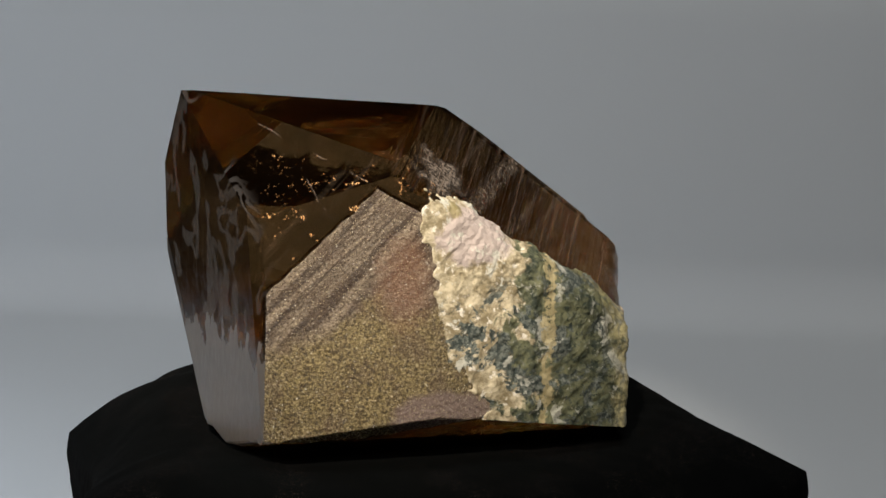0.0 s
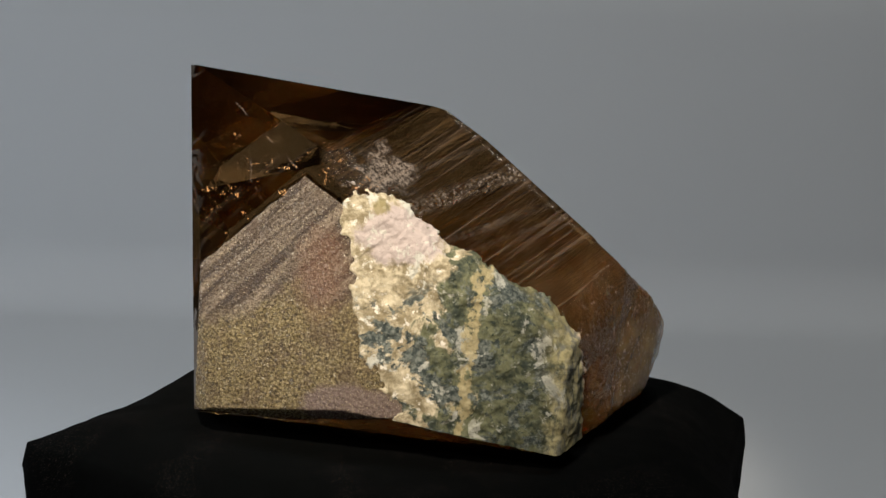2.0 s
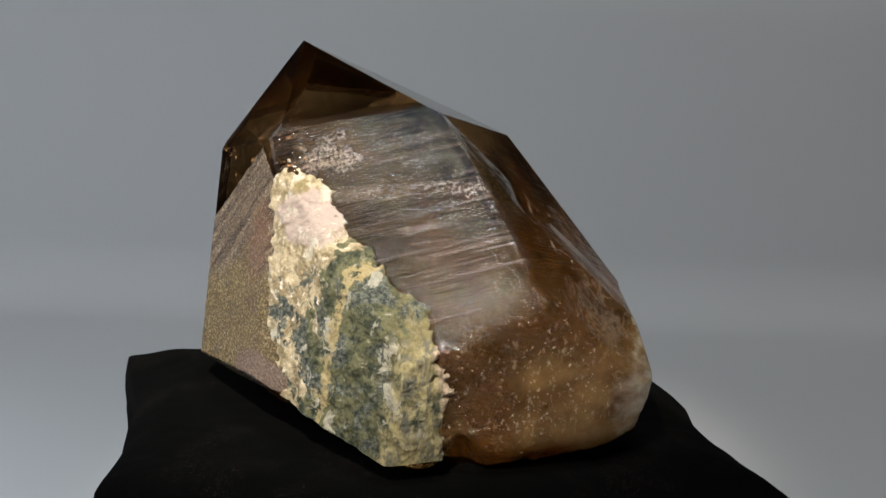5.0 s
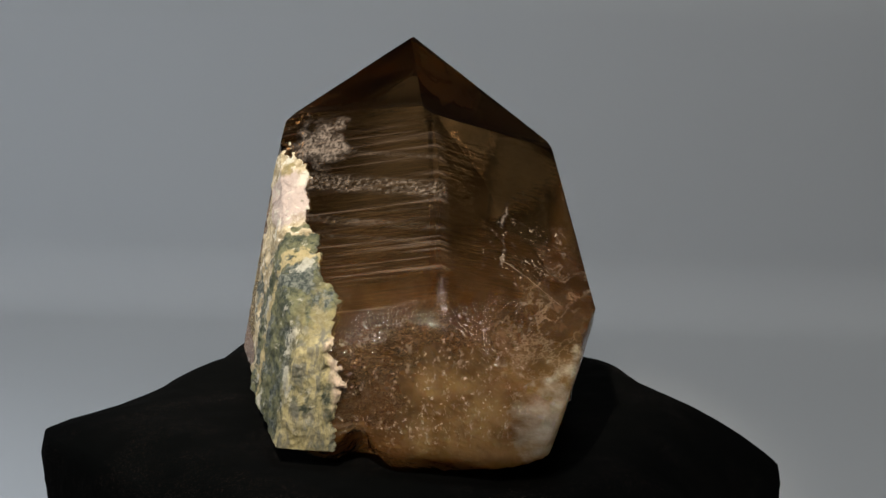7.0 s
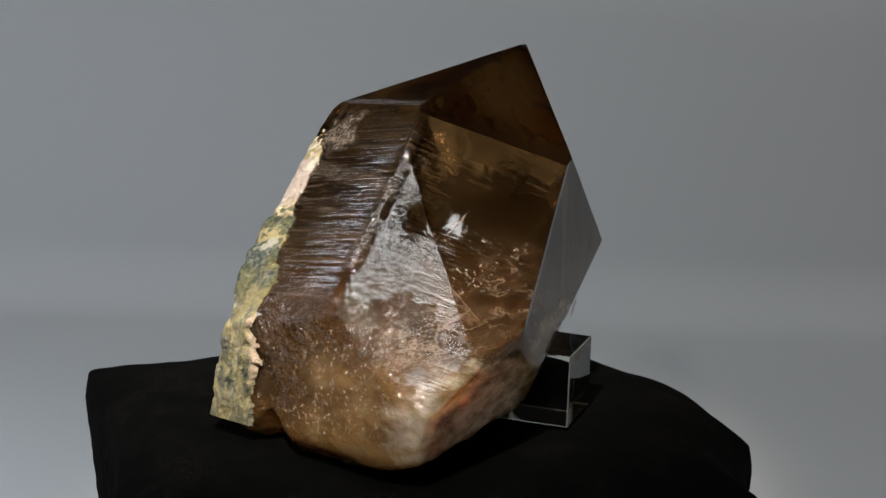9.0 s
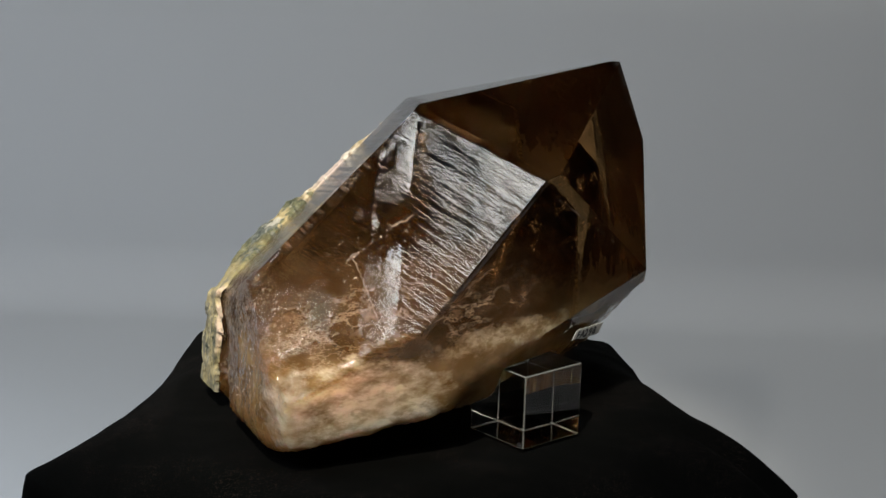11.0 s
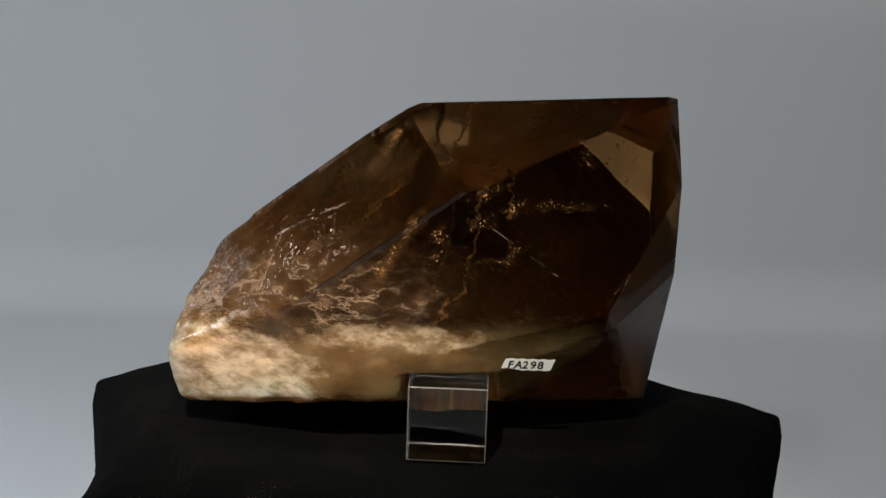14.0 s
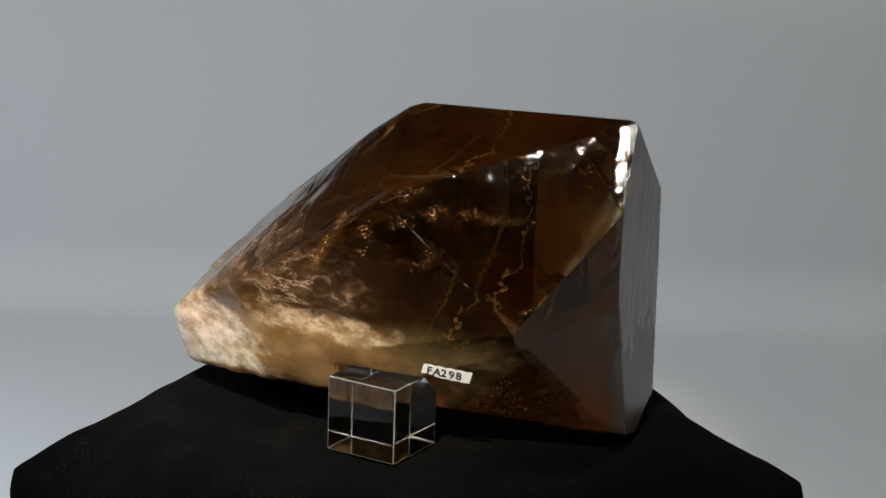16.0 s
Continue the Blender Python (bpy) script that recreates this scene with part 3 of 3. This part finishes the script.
def refine(bm, size):
    bmesh.ops.triangulate(bm, faces=bm.faces[:])
    for _ in range(9):
        long = [e for e in bm.edges if e.calc_length() > size]
        if not long:
            break
        bmesh.ops.subdivide_edges(bm, edges=long, cuts=1)
        bmesh.ops.triangulate(bm, faces=[f for f in bm.faces if len(f.verts) > 3])
    bm.normal_update()


def rough_noise(p, size, octaves=4):
    return noise.fractal(p / size, 0.9, 2.0, octaves)


def broken(p, n):
    """How far the surface is fracture, not growth face: the foot and the underside."""
    foot = smooth(p.x, 47, 52)
    under = smooth(-n.z, 0.30, 0.60)
    return max(foot, under)


def crust_edge(p, n):
    """Above zero where the rock crust covers the crystal."""
    wob = 4.5 * noise.noise(p / 9.0) + 2.4 * noise.noise(p / 3.2) + 1.1 * noise.noise(p / 1.3)
    left = p.x - (1.0 + 0.0075 * max(0, 57 - p.z) ** 2)
    top = (-9.0 - 0.62 * max(0, p.z - 33)) - p.y
    return min(left, top) + wob - 0.5 if n.z > -0.6 else -9


def patch_edge(p, n):
    """A small green tuft on the striated face, apart from the crust."""
    return 2.9 - (p - Vector((13.6, -19, 61))).length + 1.6 * noise.noise(p / 1.6)


def frost_edge(p, n):
    if n.y > -0.6:
        return -9
    wob = 0.8 * noise.noise(p / 4.0)
    up = min(44.9 + (p.x + 39.2) * 0.96 - p.z, 71.5 - 0.55 * (p.x + 11.5) - p.z)
    right = (3.5 + 0.0075 * max(0, 57 - p.z) ** 2) - p.x + 5
    return min(up + wob, right, p.z - 6.5 - wob - 0.18 * max(0, p.x + 14), p.x + 39.0)


def shell(body, name, inside, size, lift, mat, root, label):
    """A layer grown on the body where inside() is above zero, sunk into it round its rim."""
    bm = body.copy()
    bm.normal_update()
    keep = {f for f in bm.faces if inside(f.calc_center_median(), f.normal) > -0.8}
    bmesh.ops.delete(bm, geom=[f for f in bm.faces if f not in keep], context="FACES")
    refine(bm, size)
    bm.verts.ensure_lookup_table()
    gone = [f for f in bm.faces if inside(f.calc_center_median(), f.normal) < -0.25]
    bmesh.ops.delete(bm, geom=gone, context="FACES")
    bm.normal_update()
    moves = []
    for v in bm.verts:
        deep = smooth(inside(v.co, v.normal), -0.1, 1.1)
        moves.append((v, v.normal * (lift(v.co) * deep - 0.7 * (1 - deep))))
    for v, d in moves:
        v.co += d
    bmesh.ops.scale(bm, vec=(0.001, 0.001, 0.001), verts=bm.verts)
    for f in bm.faces:
        f.smooth = True
    return part(name, bm, mat, root, label)


def crust_lift(p):
    plate = smooth(noise.noise(p / 7.0), 0.02, 0.10) + 0.7 * smooth(noise.noise(p / 4.0 + Vector((9, 0, 0))), 0.05, 0.12)
    rib = math.exp(-((p.x - 28.5 + 3 * noise.noise(p / 8.0)) / 1.8) ** 2)
    swell = 2.0 * smooth(p.x, 12, 34) * (1 - smooth(p.x, 40, 51)) * math.exp(-((p.z - 36) / 26.0) ** 2)
    thin = 0.35 + 0.65 * smooth(crust_edge(p, Vector((0, -1, 0))), 0, 9)
    return thin * (0.9 + swell + 0.6 * rib + 0.5 * rough_noise(p, 12.0, 4) + 0.32 * plate + 0.28 * rough_noise(p, 2.8, 5) + 0.14 * rough_noise(p, 1.0, 3))


def frost_lift(p):
    return 0.22 + 0.16 * rough_noise(p, 0.9, 2)


def crystal():
    root = new("smoky_quartz_crystal")
    tagged(root, "dark smoky quartz crystal with green and cream matrix", "mineral specimen")
    body = cut_body()
    shell(body, "matrix_crust", crust_edge, 0.5, crust_lift, matrix_material(), root, "rough green, cream and ochre rock crust")
    shell(body, "mineral_patch", patch_edge, 0.4, frost_lift, matrix_material(), root, "small dark green mineral tuft")
    shell(body, "frosted_coating", frost_edge, 0.5, frost_lift, frost_material(), root, "sparkling ochre fine-grained coating")
    rounded = [v for v in body.verts if v.co.x > 44 or broken(v.co, v.normal) > 0.5 or (v.co.x > -22 and v.co.y > 15 and v.co.z < 37)]
    for _ in range(14):
        bmesh.ops.smooth_vert(body, verts=rounded, factor=0.5, use_axis_x=True, use_axis_y=True, use_axis_z=True)
    body.normal_update()
    moves = []
    for v in body.verts:
        k = broken(v.co, v.normal)
        ripple = 0.65 * rough_noise(v.co, 9.0, 5) + 0.35 * abs(rough_noise(v.co, 3.0, 3)) - 0.4
        step = 0.06 * rough_noise(v.co, 14.0, 2) - 1.2 * math.exp(-((v.co - Vector((21, 22, 60))).length / 7.0) ** 2)
        moves.append((v, v.normal * (k * ripple + (1 - k) * step)))
    for v, d in moves:
        v.co += d
        # a cleft between the crust's knob and the quartz foot
        cleft = math.exp(-((v.co.y + 4 + 0.12 * v.co.z) / 4.5) ** 2) * smooth(v.co.x, 38, 50)
        v.co.z += 6.5 * cleft * (1 - smooth(v.co.z, 2, 14))
        v.co.x -= 2.6 * cleft * (1 - smooth(v.co.z, 18, 34))
        v.co.z = max(v.co.z, 0.05)
        # the hollow under which the glass cube stands
        q = Matrix.Rotation(radians(-21.8), 2) @ (v.co.xy - Vector((-20.5, 26.7)))
        if max(abs(q.x), abs(q.y)) < 12.2:
            v.co.z = max(v.co.z, 21.6)
    bmesh.ops.scale(body, vec=(0.001, 0.001, 0.001), verts=body.verts)
    part("body", body, quartz_material(), root, "dark brown smoky quartz with glossy faces")
    return root


CRYSTAL = crystal()


def paper_label(root):
    """A slip of paper glued to the rear underside, with inked characters."""
    a, b = Vector((-0.0340, 0.0240, 0.0252)), Vector((-0.0446, 0.0168, 0.0244))
    n = normal_of(121, -14)
    right = (b - a).normalized()
    up = n.cross(right).normalized()
    if up.z < 0:
        up = -up
    n = right.cross(up)
    m = Matrix((right, up, n)).transposed().to_4x4()
    m.translation = (a + b) / 2 + n * 0.0007
    bm = bmesh.new()
    w, h = 0.0129, 0.0033
    pts = [(-w / 2 + w * i / 16, -1) for i in range(17)] + [(w / 2 - w * i / 16, 1) for i in range(17)]
    vs = []
    for x, sgn in pts:
        slant = 0.0004 * sgn
        vs.append(bm.verts.new((x + slant, sgn * h / 2 + 0.00012 * math.sin(x * 2300) - (0.0005 if sgn < 0 and x < -0.003 else 0.0) * -1, 0)))
    f = bm.faces.new(vs)
    ext = bmesh.ops.extrude_face_region(bm, geom=[f])
    bmesh.ops.translate(bm, vec=(0, 0, 0.00015), verts=[g for g in ext["geom"] if isinstance(g, bmesh.types.BMVert)])
    bmesh.ops.recalc_face_normals(bm, faces=bm.faces[:])
    slip = part("paper_label", bm, plain_material("label_paper", (0.74, 0.75, 0.72), 0.7), root, "small white paper label with black handwriting")
    slip.matrix_local = m
    ink = plain_material("black_ink", (0.012, 0.012, 0.014), 0.5)
    x = -0.0054
    for ch, step, lean in (("F", 0.0017, 0.1), ("A", 0.0021, 0.15), ("2", 0.0021, 0.1), ("9", 0.0019, 0.05), ("8", 0.0020, 0.05)):
        cu = bpy.data.curves.new("ink_character", "FONT")
        cu.body, cu.size, cu.extrude, cu.offset, cu.shear = ch, 0.0031, 0.00003, 0.00008, lean
        ob = new("ink_character", cu)
        ob.data.materials.append(ink)
        ob.parent = slip
        ob.location = (x, -0.00108, 0.00020)
        x += step


paper_label(CRYSTAL)


# ---- glass cube ----
def glass_cube():
    """Six polished faces, with a chamfer along each of the twelve edges, whitened to look lit."""
    root = new("glass_cube")
    tagged(root, "clear polished glass scale cube standing on black cloth", "glass cube")
    polished = glass_material()
    # pale, slightly rough glass: the edges' bright light lines put into the colour
    k = Net("whitened_edge_glass")
    whitened = k.set(Base_Color=(0.72, 0.77, 0.74), Roughness=k.math("MULTIPLY_ADD", k.noise(1.0), 0.2, 0.10), IOR=1.52, Transmission_Weight=0.82)
    place = pose(-0.0205, 0.0267, 0.0103, 0, 0, 21.8)
    bm = box_bm(0.0202, 0.0202, 0.0198, Matrix(), 0.00030, 2)
    bm.normal_update()
    pieces = {}
    for f in bm.faces:
        n = f.normal
        used = sorted((0, 1, 2), key=lambda i: -abs(n[i]))[:1 if max(map(abs, n)) > 0.999 else 2]
        key = tuple((i, n[i] > 0) for i in sorted(used))
        pieces.setdefault(key, []).append([place @ v.co for v in f.verts])
    bm.free()
    for key, polys in pieces.items():
        verts = [v for poly in polys for v in poly]
        faces, n = [], 0
        for poly in polys:
            faces.append(range(n, n + len(poly)))
            n += len(poly)
        flat = len(key) == 1
        mesh_object("face" if flat else "chamfer", verts, faces, polished if flat else whitened, parent=root, label="" if flat else "glass chamfer whitened as a lit edge")
    return root


CUBE = glass_cube()


def motions():
    spin = [(t / 2, -TURN * t / 2) for t in range(33)]
    for ob in (CRYSTAL, CUBE, CLOTH):
        walk(ob, [(t, pose(0, 0, 0, 0, 0, a)) for t, a in spin])
    walk(TURNTABLE, [(t, pose(0, 0, PAPER_Z, 0, 0, a)) for t, a in spin])


motions()
